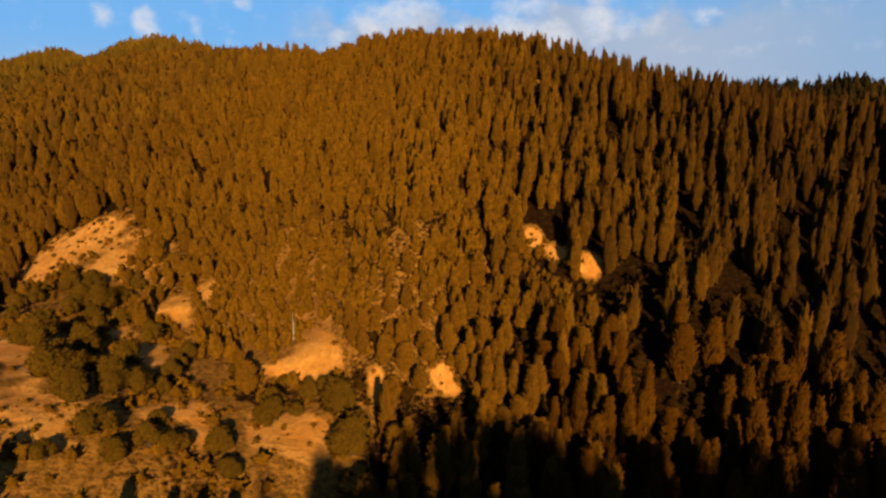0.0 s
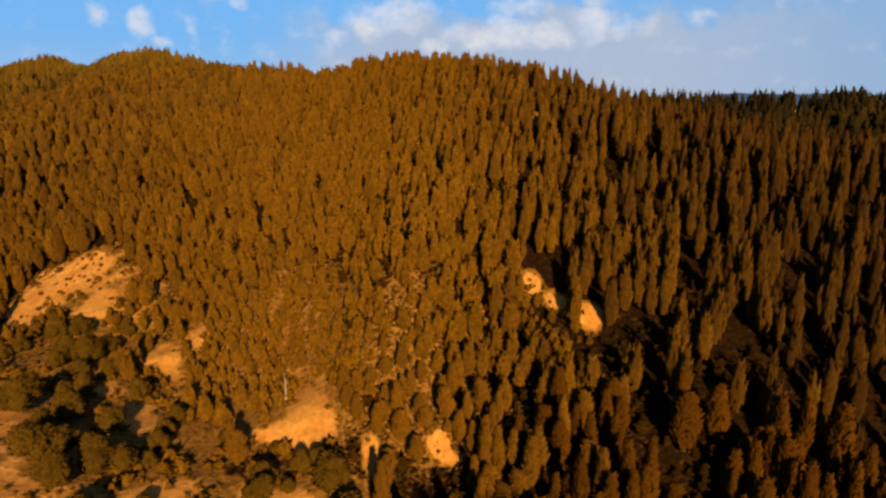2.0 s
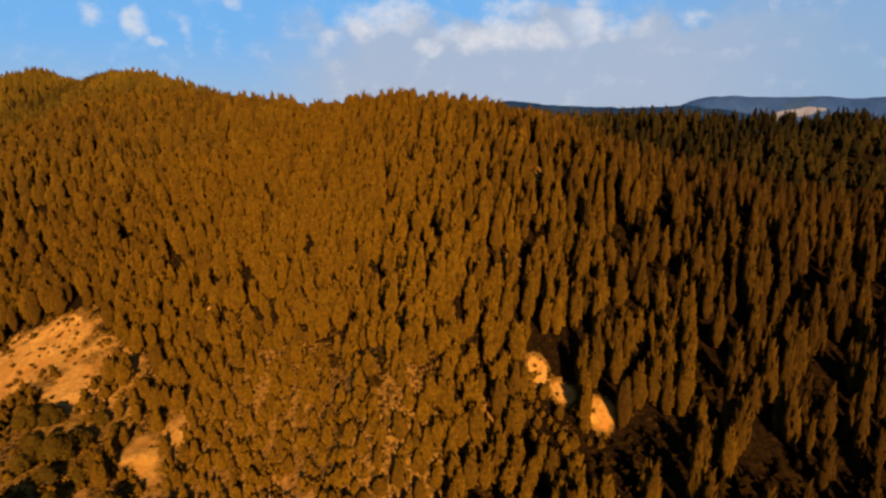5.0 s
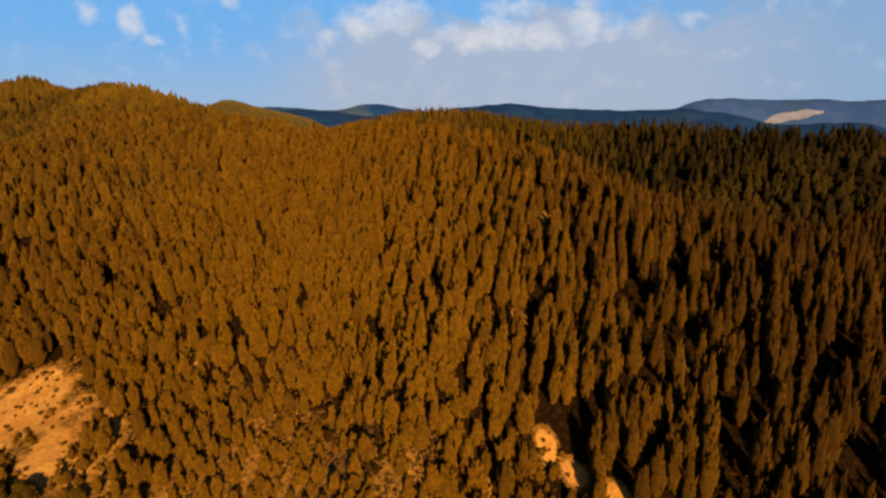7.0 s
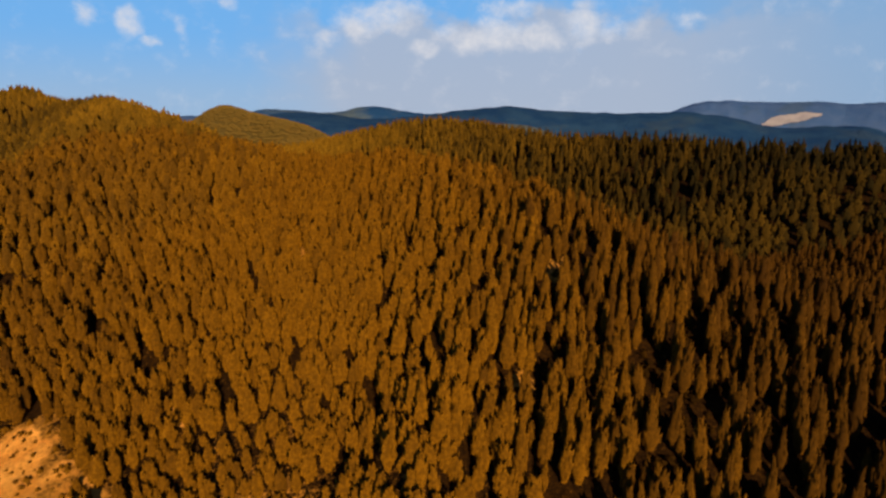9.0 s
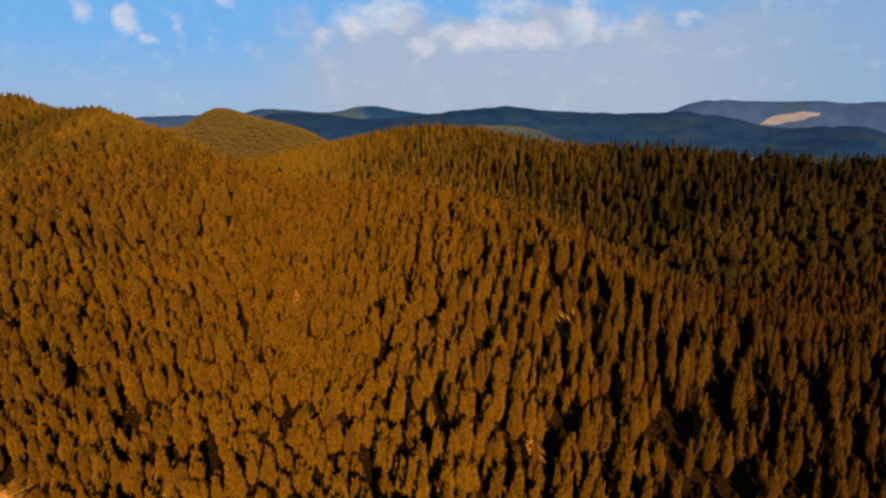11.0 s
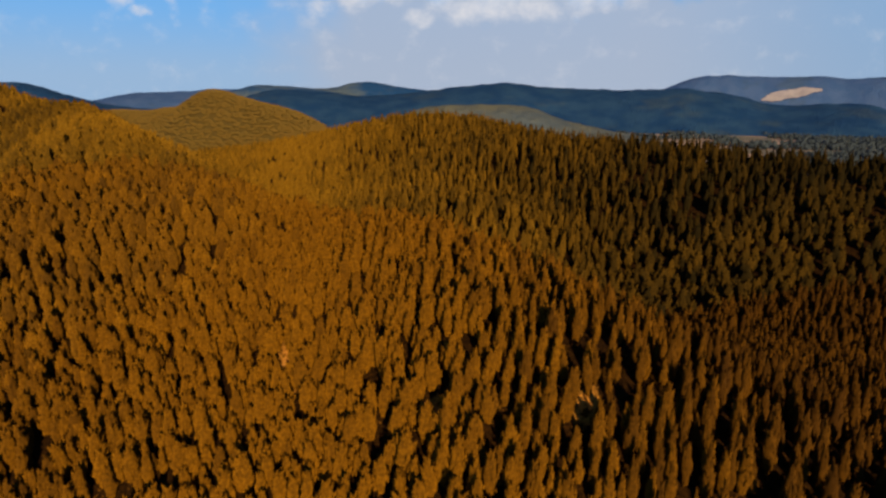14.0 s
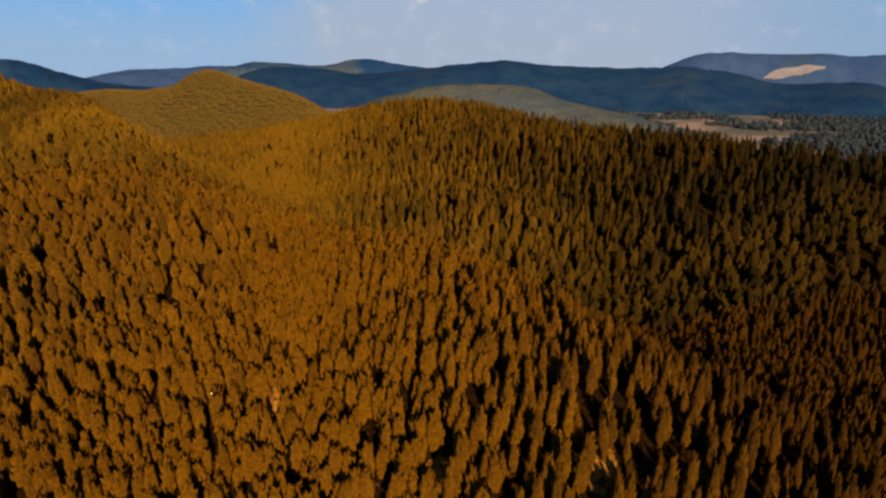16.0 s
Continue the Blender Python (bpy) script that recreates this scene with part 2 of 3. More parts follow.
def lattice(ix, iy, seed):
    h = (ix.astype(np.int64) * 374761393 + iy.astype(np.int64) * 668265263 + seed * 974634777) & 0x7FFFFFFF
    h = ((h ^ (h >> 13)) * 1274126177) & 0x7FFFFFFF
    return ((h ^ (h >> 16)) & 0xFFFF) / 65535.0


def value_noise(x, y, scale, seed=0, octaves=3):
    """Smooth noise from -1 to 1 over the plan."""
    total, amp, norm = 0.0, 1.0, 0.0
    for o in range(octaves):
        u, v = x / scale, y / scale
        iu, iv = np.floor(u), np.floor(v)
        fu, fv = u - iu, v - iv
        fu, fv = fu * fu * (3 - 2 * fu), fv * fv * (3 - 2 * fv)
        a, b = lattice(iu, iv, seed + o), lattice(iu + 1, iv, seed + o)
        c, d = lattice(iu, iv + 1, seed + o), lattice(iu + 1, iv + 1, seed + o)
        total = total + amp * ((a * (1 - fu) + b * fu) * (1 - fv) + (c * (1 - fu) + d * fu) * fv)
        norm += amp
        amp, scale = amp * 0.5, scale * 0.5
    return total / norm * 2 - 1


def tall_stand(x, y):
    """1 where the trees stand tall and loose: the right foot of the spur."""
    return np.clip((x - 2) / 36, 0, 1) * np.clip((175 - y) / 80, 0, 1)


def loose_stand(x, y):
    """1 where gaps open between the trees: the right flank of the spur and the ridge behind it."""
    spur = np.clip((x + 4 - 24 * np.clip((150 - y) / 40, 0, 1)) / 40, 0, 1) * np.clip((300 - y) / 50, 0, 1)
    return np.maximum(spur, 0.60 * np.clip((x - 50) / 90, 0, 1) * np.clip((y - 240) / 40, 0, 1))


def young_stand(x, y):
    """1 among the young low pines round the bare banks."""
    along = np.clip((y - 92) / 60, 0, 1)
    return np.exp(-((x + 20 + 34 * along) / (34 + 10 * along)) ** 2 - ((y - 104) / np.where(y > 104, 42, 24)) ** 2)


def high_forest(x, y):
    """1 where slender trees stand 13 m high: the ridges behind the spur, but for their left end."""
    return np.clip((x + 150) / 130, 0, 1) * np.clip((y - 390) / 70, 0, 1) * np.clip((1000 - y) / 150, 0, 1)


def left_hill(x, y):
    """1 on the back of the left hill, where the old pines have broad crowns."""
    return np.clip((y - 180) / 110, 0, 1) * np.clip((-20 - x) / 70, 0, 1)


def ground_height(x, y):
    x, y = np.asarray(x, float), np.asarray(y, float)
    z = np.full(x.shape, FLOOR - CANOPY)
    for cx, cy, sx, sy, turn, tall in NEAR_HILLS + KNOLLS + FAR_HILLS:
        c, s, dx, dy = math.cos(turn), math.sin(turn), x - cx, y - cy
        z = z + tall * np.exp(-0.5 * (((c * dx + s * dy) / sx) ** 2 + ((c * dy - s * dx) / sy) ** 2))
    z = z - 1.8 * np.clip((y - 170) / 150, 0, 1) * np.clip((900 - y) / 100, 0, 1)
    z = z - 3.6 * high_forest(x, y) - 1.2 * np.clip((y - 112) / 30, 0, 1) * np.clip((345 - y) / 60, 0, 1) - 1.8 * left_hill(x, y) * np.clip((420 - y) / 60, 0, 1)
    for bx, by, half, rise in BANKS:
        z = z + rise * np.tanh((y - by) / 2.2) * np.exp(-((x - bx) / half) ** 2 - ((y - by) / 10) ** 2)
    z = z - 1.4 * tall_stand(x, y) * np.clip((y - 20) / 40, 0, 1)
    return z + 0.9 * value_noise(x, y, 22.0, 5) + 0.25 * value_noise(x, y, 4.0, 9)


# bare ground between the trees: middle x, y, half widths, turn
CLEARINGS = [
    (-90, 152, 20.0, 12.5, -0.45), (-75, 137, 11.0, 5.0, -1.2), (-97, 146, 15.0, 4.2, -0.78), (-51.7, 118, 6.4, 4.0, -0.97), (-46.0, 109, 7.3, 1.7, -1.23),
    (-55.4, 104.8, 5.2, 2.8, -1.00), (-46.7, 95.6, 9.1, 3.0, -1.03), (-63, 89, 20, 4.6, -0.96), (-47, 67.5, 9.5, 6.2, -0.68),
    (-33.4, 74.9, 6.4, 3.2, 0.71), (-29.7, 71.2, 5.2, 1.4, -1.27), (-20.0, 74.0, 7.2, 6.0, -0.59), (-19.4, 92.2, 6.8, 3.9, -1.10),
    (-25.2, 91.3, 4.6, 2.2, -0.24), (-9.5, 84.5, 2.6, 1.15, -1.38), (-0.2, 87.8, 2.5, 1.6, 0.42), (1.6, 86.4, 2.4, 1.1, -0.36),
    (18.4, 125.2, 4.4, 2.3, -1.28), (22.2, 119.5, 3.6, 1.7, -1.15), (27.2, 113.2, 3.4, 2.4, -0.9)]
GLADES = [
    (-34.1, 201, 8.7, 3.4, -1.31), (-1.5, 176, 4.2, 2.8, -1.26), (25.9, 171.8, 3.8, 2.4, 1.24), (-53.8, 161, 6.0, 3.0, -0.85),
    (-69, 137, 15.0, 9.0, -1.30), (-20.9, 101.7, 10.3, 4.4, -0.92), (-48.6, 125, 9.5, 5.6, -1.16), (8.4, 117, 4.0, 1.8, 1.43),
    (15, 148, 2.8, 2.2, 0.14)]   # half overgrown

GAPS = [   # no tree, though the soil is covered
    (24.8, 103.9, 6.2, 2.8, 1.18), (34.1, 105, 5.0, 3.0, 1.31), (30.7, 90.8, 7.0, 3.4, 1.16), (41.2, 94.2, 8.0, 2.2, 1.09),
    (35.2, 81.7, 4.5, 3.2, 1.01), (50.1, 96.6, 6.0, 3.0, 1.12), (13.0, 93.7, 6.0, 2.0, 1.44), (46.2, 114, 5.2, 2.8, 0.75),
    (46.3, 145.2, 4.2, 2.4, 1.17), (66, 151.7, 5.0, 2.4, 0.9), (-21, 84.5, 8.0, 3.0, 0.0), (0, 82.5, 4.0, 4.0, 0.0), (28.5, 105.5, 6.5, 2.6, 1.3), (-0.5, 76.0, 4.5, 3.6, 0.9)]


def openness(x, y, spots=CLEARINGS):
    """1 in the middle of a clearing, 0 at its edge, below 0 outside."""
    best = np.full(np.shape(x), -9.0)
    for cx, cy, a, b, turn in spots:
        c, s, dx, dy = math.cos(turn), math.sin(turn), x - cx, y - cy
        best = np.maximum(best, 1 - np.hypot((c * dx + s * dy) / a, (c * dy - s * dx) / b))
    return best + 0.34 * value_noise(x, y, 2.6, 77, 2) + 0.24 * value_noise(x, y, 7.5, 78, 2)


def hidden_side(x, y):
    """As openness, but also true for some metres below a clearing, where only low growth stands."""
    best = openness(x, y)
    for step, less in ((4.0, 0.03), (7.5, 0.08), (11.0, 0.14), (14.5, 0.25)):
        best = np.maximum(best, openness(x * (1 + step / y), y + step) - less)
    return best


def oak_scrub(x, y):
    """Where round dark bushes stand in place of pines: the foot of the slope on the left."""
    return (x > -110) & (y > 50 + 4 * np.sin(x * 0.21)) & (((x < -42) & (y < 108)) | ((x < -58) & (y < 127)) | ((x < -9) & (y < 81)) | ((x < -29) & (y < 94)))


def mesh_from(name, verts, faces, mats, smooth=True):
    """A mesh from arrays of corners and of triangles or quads."""
    verts, faces = np.asarray(verts, np.float32), np.asarray(faces, np.int32)
    me = bpy.data.meshes.new(name)
    me.vertices.add(len(verts)), me.loops.add(faces.size), me.polygons.add(len(faces))
    me.vertices.foreach_set("co", verts.ravel())
    me.loops.foreach_set("vertex_index", faces.ravel())
    me.polygons.foreach_set("loop_start", np.arange(len(faces), dtype=np.int32) * faces.shape[1])
    me.polygons.foreach_set("use_smooth", np.full(len(faces), smooth))
    me.update(calc_edges=True)
    for m in mats:
        me.materials.append(m)
    return me


def grid_faces(rows, cols, closed=False):
    i, j = np.meshgrid(np.arange(rows - 1), np.arange(cols if closed else cols - 1), indexing="ij")
    k = (j + 1) % cols
    return np.stack([i * cols + j, (i + 1) * cols + j, (i + 1) * cols + k, i * cols + k], -1).reshape(-1, 4)


# one sheet of ground, finest ahead, out to the horizon
azimuths = np.radians(np.concatenate([np.linspace(-52, 52, 290), np.linspace(54, 306, 64)]))
reaches = np.concatenate([[0.5], np.geomspace(6, 48, 22), np.arange(50, 232, 1.3), np.geomspace(235, 4950, 120)])
rr, aa = np.meshgrid(reaches, azimuths, indexing="ij")
gx, gy = rr * np.sin(aa), rr * np.cos(aa)
gz = ground_height(gx, gy)
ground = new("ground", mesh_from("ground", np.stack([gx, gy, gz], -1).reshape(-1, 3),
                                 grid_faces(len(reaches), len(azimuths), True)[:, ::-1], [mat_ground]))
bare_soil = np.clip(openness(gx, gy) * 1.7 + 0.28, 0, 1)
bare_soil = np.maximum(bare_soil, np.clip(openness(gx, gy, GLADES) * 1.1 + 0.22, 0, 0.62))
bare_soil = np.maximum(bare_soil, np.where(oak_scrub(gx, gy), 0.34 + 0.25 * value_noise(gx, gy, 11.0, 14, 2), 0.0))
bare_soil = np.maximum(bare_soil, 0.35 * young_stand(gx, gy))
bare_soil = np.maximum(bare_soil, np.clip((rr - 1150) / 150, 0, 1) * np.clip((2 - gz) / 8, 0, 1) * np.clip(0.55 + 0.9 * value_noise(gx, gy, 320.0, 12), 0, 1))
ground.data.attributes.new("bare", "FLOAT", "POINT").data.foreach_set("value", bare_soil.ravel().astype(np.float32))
ground.data.attributes.new("field", "FLOAT", "POINT").data.foreach_set("value", (np.clip((rr - 950) / 200, 0, 1) * np.clip((2 - gz) / 8, 0, 1)).ravel().astype(np.float32))
ground.data.attributes.new("far_pale", "FLOAT", "POINT").data.foreach_set("value", np.clip((rr - 800) / 100, 0, 1).ravel().astype(np.float32))
tagged(ground, "dry orange soil and grass on steep forested hills", "ground", kind="structure")


# ---- far ridges ----
def far_ridge(name, reach, lobe, lobes, depth, mat, label):
    """A long ridge round the view at that reach; lobes: azimuth in degrees and height of each summit."""
    deg = np.linspace(lobes[0][0] - 7, lobes[-1][0] + 7, 220)
    crest = sum(tall * np.exp(-0.5 * ((deg - at) / lobe) ** 2) for at, tall in lobes)
    crest = crest + 8.0 * value_noise(deg * reach / 57.3, deg * 0 + reach, 120.0, 19, 3)
    across = np.linspace(-1, 1, 41)
    dd, ss = np.meshgrid(deg, across, indexing="ij")
    rx = reach + depth * ss
    x, y = rx * np.sin(np.radians(dd)), rx * np.cos(np.radians(dd))
    spurs = value_noise(x, y, depth * 0.45, 31, 4)
    shape = np.clip(np.cos(ss * math.pi / 2), 0, 1) ** 1.2
    z = FLOOR - 22 + (crest[:, None] + 22 - 4) * shape + spurs * shape * (1 - shape) * 60 + 3.0 * value_noise(x, y, 28.0, 3, 2) * shape
    ob = new(name, mesh_from(name, np.stack([x, y, z], -1).reshape(-1, 3), grid_faces(len(deg), 41), [mat]))
    tagged(ob, label, "mountain ridge", kind="structure")
    return deg, x, y, z


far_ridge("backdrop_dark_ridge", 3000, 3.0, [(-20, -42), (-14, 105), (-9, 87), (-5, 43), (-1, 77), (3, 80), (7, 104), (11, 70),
          (15, 86), (19, 68), (23, 98), (27, 46), (33, 97)], 600, mat_far_dark, "forested ridge far across the valley, blue haze in its colour")
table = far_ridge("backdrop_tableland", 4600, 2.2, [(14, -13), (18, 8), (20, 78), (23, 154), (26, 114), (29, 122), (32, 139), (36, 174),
          (40, 60)], 300, mat_far_mesa, "flat-topped tableland on the horizon, blue-grey haze in its colour")
# the pale quarry cut into the front of the tableland
deg, qx, qy, qz = table
cut_at = np.argwhere((np.abs(deg - 29.3) < 2.1))[:, 0]
patch = np.stack([qx, qy, qz], -1)[cut_at[0]:cut_at[-1] + 1, 6:20]
for axis in (0, 1):
    n_ = patch.shape[axis]
    at = np.linspace(0, n_ - 1.001, n_ * 5)
    lo_, fr_ = np.floor(at).astype(int), at - np.floor(at)
    fr_ = fr_[:, None, None] if axis == 0 else fr_[None, :, None]
    patch = np.take(patch, lo_, axis) * (1 - fr_) + np.take(patch, lo_ + 1, axis) * fr_
faces_ = grid_faces(patch.shape[0], patch.shape[1])
mid_q = patch.reshape(-1, 3)[faces_].mean(1)
at_deg = np.degrees(np.arctan2(mid_q[:, 0], mid_q[:, 1]))
lift = mid_q[:, 2] - (70 + 16 * (at_deg - 27.6))
lift = lift + 7 * value_noise(mid_q[:, 0], mid_q[:, 2] * 3, 30.0, 8)
keep = (np.abs(lift) < 26 * np.clip((31.3 - at_deg) / 1.2, 0, 1) * np.clip((at_deg - 27.2) / 0.8, 0.2, 1)) | (np.abs(lift + 6) < 6)
out = patch.reshape(-1, 3) * np.array([0.998, 0.998, 1.0]) + np.array([0, 0, 2.0])
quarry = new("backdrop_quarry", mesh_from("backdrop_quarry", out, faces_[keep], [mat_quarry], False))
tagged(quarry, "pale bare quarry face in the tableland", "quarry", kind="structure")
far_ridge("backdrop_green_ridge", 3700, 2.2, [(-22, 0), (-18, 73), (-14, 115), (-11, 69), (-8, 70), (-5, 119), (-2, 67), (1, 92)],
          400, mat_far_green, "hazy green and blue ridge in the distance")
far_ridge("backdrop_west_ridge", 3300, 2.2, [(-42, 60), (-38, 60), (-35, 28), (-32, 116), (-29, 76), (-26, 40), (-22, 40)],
          400, mat_far_dark, "wooded ridge behind the forest hill, blue haze in its colour")
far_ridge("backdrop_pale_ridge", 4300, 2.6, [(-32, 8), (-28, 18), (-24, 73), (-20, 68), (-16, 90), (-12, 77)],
          400, mat_far_mesa, "mountain ridge on the horizon, pale blue haze in its colour")
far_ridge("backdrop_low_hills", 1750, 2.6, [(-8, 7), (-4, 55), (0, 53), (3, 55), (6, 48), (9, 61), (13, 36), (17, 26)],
          260, mat_far_low, "low olive hills in the valley, grey haze in their colour")


# ---- trees ----
def crown_radius(t, kind):
    """Half width of a crown of width 1 at the height t from its foot (0) to its tip (1)."""
    if kind == "bush":
        return 0.5 * np.sqrt(np.clip(1 - (2 * t - 0.9) ** 2 / 1.25, 0.02, 1))
    low, top = {"slim": (0.24, 0.75), "full": (0.34, 0.60), "dome": (0.42, 0.45)}[kind]
    return 0.5 * np.clip(t / low, 0.28, 1) ** 0.6 * np.clip((1.03 - t) / (1 - low), 0, 1) ** top


def crown(kind, clumps, size, sides, rings, rng, foot=0.10, core=(0.5, 0.88), lift=0.75):
    """Corners and triangles of a crown, height 1 and width 1: a dense core and clumps of twigs that stand out from it."""
    verts, faces = [], []
    for i in range(rings):
        t = i / (rings - 1)
        for j in range(sides):
            a = 2 * math.pi * (j + 0.5 * (i % 2)) / sides
            r = float(crown_radius(np.array(t), kind)) * rng.uniform(*core) * (0.05 if i == rings - 1 else 1)
            verts.append((r * math.cos(a), r * math.sin(a), foot + (1 - foot) * t * 0.93))
    for i in range(rings - 1):
        for j in range(sides):
            a, b = i * sides + j, i * sides + (j + 1) % sides
            faces += [(a, b, b + sides), (a, b + sides, a + sides)]
    for k in range(clumps):
        t = ((k + rng.uniform(0, 1)) / clumps) ** 0.85
        a = k * 2.39996 + rng.uniform(-0.5, 0.5)
        r = float(crown_radius(np.array(t), kind)) * rng.uniform(0.66, 1.0)
        lean = rng.uniform(0.10, 0.45) + (0.75 - lift) if kind != "bush" else rng.uniform(0.6, 1.3)
        d = np.array([math.cos(a) * lean, math.sin(a) * lean, lift if kind != "bush" else 0.9 * t + 0.1])
        d /= np.linalg.norm(d)
        c = np.array([r * math.cos(a), r * math.sin(a), foot + (1 - foot) * t * 0.95])
        long_, wide = size * rng.uniform(0.7, 1.4), size * rng.uniform(0.7, 1.3)
        side = np.cross(d, (0.3, 0.2, 1.0))
        side /= np.linalg.norm(side)
        up = np.cross(d, side)
        base = len(verts)
        for q in range(3):
            b = 2 * math.pi * q / 3 + rng.uniform(-0.4, 0.4)
            verts.append(tuple(c - d * long_ * 0.35 * np.array([1, 1, 0.5]) + (side * math.cos(b) + up * math.sin(b)) * wide * 0.55))
        verts.append(tuple(c + d * long_ * np.array([1, 1, 0.62])))
        faces += [(base, base + 1, base + 3), (base + 1, base + 2, base + 3), (base + 2, base, base + 3)]
    return np.array(verts), np.array(faces)


def crown_normals(v, wide, tall, rng, ruffle=0.14):
    """Soft leafy shading: normals that lean out of the crown's round form, ruffled by the twigs."""
    n = np.stack([v[:, 0] / wide, v[:, 1] / wide, 0.55 * (v[:, 2] - 0.38) / tall], -1)
    n /= np.linalg.norm(n, axis=1)[:, None] + 1e-6
    n += rng.normal(0, ruffle, n.shape)
    return n / np.linalg.norm(n, axis=1)[:, None]


def scatter(y0, y1, gap, half, rng, keep=1.0):
    """Jittered places over the fan of land ahead, from y0 to y1."""
    xs, ys = np.meshgrid(np.arange(-half * y1 - 45, half * y1 + 45, gap), np.arange(y0, y1, gap * 0.92))
    xs = xs + (np.arange(len(xs)) % 2)[:, None] * gap * 0.5
    x = (xs + rng.uniform(-0.42, 0.42, xs.shape) * gap).ravel()
    y = (ys + rng.uniform(-0.42, 0.42, ys.shape) * gap).ravel()
    ok = (np.abs(x) < half * y + 45) & (rng.uniform(0, 1, x.shape) < keep)
    return x[ok], y[ok]


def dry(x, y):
    """How golden the trees stand: dry pines on the spur and the left hill, greener ones on the ridges behind and on the
    right, where the tint is lowered further to put in shade.
    """
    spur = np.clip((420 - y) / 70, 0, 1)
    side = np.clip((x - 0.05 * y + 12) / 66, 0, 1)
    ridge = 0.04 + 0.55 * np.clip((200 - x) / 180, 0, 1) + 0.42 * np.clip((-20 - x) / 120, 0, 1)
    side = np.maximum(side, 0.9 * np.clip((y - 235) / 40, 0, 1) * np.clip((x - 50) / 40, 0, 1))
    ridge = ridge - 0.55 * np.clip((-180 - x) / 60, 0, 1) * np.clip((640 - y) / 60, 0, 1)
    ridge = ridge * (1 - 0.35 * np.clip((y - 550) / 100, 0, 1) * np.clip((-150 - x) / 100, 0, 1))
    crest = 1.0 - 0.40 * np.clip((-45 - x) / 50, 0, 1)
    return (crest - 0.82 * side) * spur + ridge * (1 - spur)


def forest(name, x, y, wide, tall, kinds, label, rng, needles=mat_forest, soft=0.0):
    """All the trees of a stand as one mesh; the first third of the kinds is slender and prevails where the stand is loose."""
    z = ground_height(x, y) - 0.3
    slender = max(1, len(kinds) // 3)
    pick = np.where(rng.uniform(0, 1, len(x)) < 0.12 + 0.7 * np.maximum(loose_stand(x, y), 0.8 * high_forest(x, y)), rng.integers(0, slender, len(x)), rng.integers(slender, len(kinds), len(x)))
    spin = rng.uniform(0, 2 * math.pi, len(x))
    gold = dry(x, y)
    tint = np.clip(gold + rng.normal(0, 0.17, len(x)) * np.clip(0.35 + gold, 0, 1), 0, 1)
    lx, ly = rng.normal(0, 0.035, len(x)), rng.normal(0, 0.035, len(x))
    vs, fs, ts, ns, base = [], [], [], [], 0
    for k, (v, f) in enumerate(kinds):
        i = np.nonzero(pick == k)[0]
        c, s = np.cos(spin[i])[:, None], np.sin(spin[i])[:, None]
        w_, h_ = wide[i][:, None], tall[i][:, None]
        px = (v[:, 0] * c - v[:, 1] * s) * w_ + v[:, 2] * h_ * lx[i][:, None] + x[i][:, None]
        py = (v[:, 0] * s + v[:, 1] * c) * w_ + v[:, 2] * h_ * ly[i][:, None] + y[i][:, None]
        pz = v[:, 2] * h_ + z[i][:, None]
        vs.append(np.stack([px, py, pz], -1).reshape(-1, 3))
        nn = crown_normals(v, 0.42, 1.0, rng)
        k_ = (np.zeros(len(x)) + soft)[i][:, None]
        nn = np.stack([(nn[:, 0] * c - nn[:, 1] * s) * (1 - k_), (nn[:, 0] * s + nn[:, 1] * c) * (1 - k_) - 0.35 * k_, nn[:, 2] * (1 - k_) + 0.8 * k_], -1).reshape(-1, 3)
        ns.append(nn / (np.linalg.norm(nn, axis=1)[:, None] + 1e-6))
        fs.append((f[None] + (base + np.arange(len(i)) * len(v))[:, None, None]).reshape(-1, 3))
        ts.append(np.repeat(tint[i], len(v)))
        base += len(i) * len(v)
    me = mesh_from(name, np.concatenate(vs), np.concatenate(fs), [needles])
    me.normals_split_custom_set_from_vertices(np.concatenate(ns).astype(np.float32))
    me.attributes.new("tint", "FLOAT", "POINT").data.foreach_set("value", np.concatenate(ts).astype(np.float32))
    return tagged(new(name, me), label, "forest", kind="stuff")


rng = np.random.default_rng(4)
KINDS_NEAR = [crown(k, 26, 0.20, 7, 6, rng, core=(0.72, 1.0)) for k in ("slim", "slim", "slim", "full", "dome", "full", "dome", "full", "full")]
KINDS_BACK = [crown(k, 14, 0.20, 7, 6, rng, core=(0.78, 1.0)) for k in ("slim", "slim", "slim", "full", "slim", "slim", "full", "full", "full")]
KINDS_MID = [crown(k, 7, 0.26, 6, 4, rng, core=(0.72, 1.0)) for k in ("slim", "slim", "full", "full", "slim", "full")]
KINDS_FAR = [crown(k, 5, 0.4, 5, 3, rng) for k in ("full", "bush")]
KINDS_LOW = [crown("bush", 0, 0.4, 6, 3, rng, 0.0, core=(0.9, 1.0)) for _ in range(2)]

HERO_EDGE = 112.0   # the nearest trees, one by one, stand short of this line


def stand_size(x, y, rng):
    """Width and height of the trees: tall and loose on the right foot of the spur, low and dense on its back."""
    big = tall_stand(x, y)
    tall = (7.9 + 1.9 * big) * rng.uniform(0.70, 1.22, len(x)) * (1 - 0.63 * young_stand(x, y))
    far = left_hill(x, y)
    tall = tall * (1 + 0.22 * far)
    return tall * rng.uniform(0.30, 0.43, len(x)) * (1 - 0.14 * big) * (1.18 - 0.34 * loose_stand(x, y)) * (1 + 0.10 * far) * (1 + 0.45 * young_stand(x, y)), tall


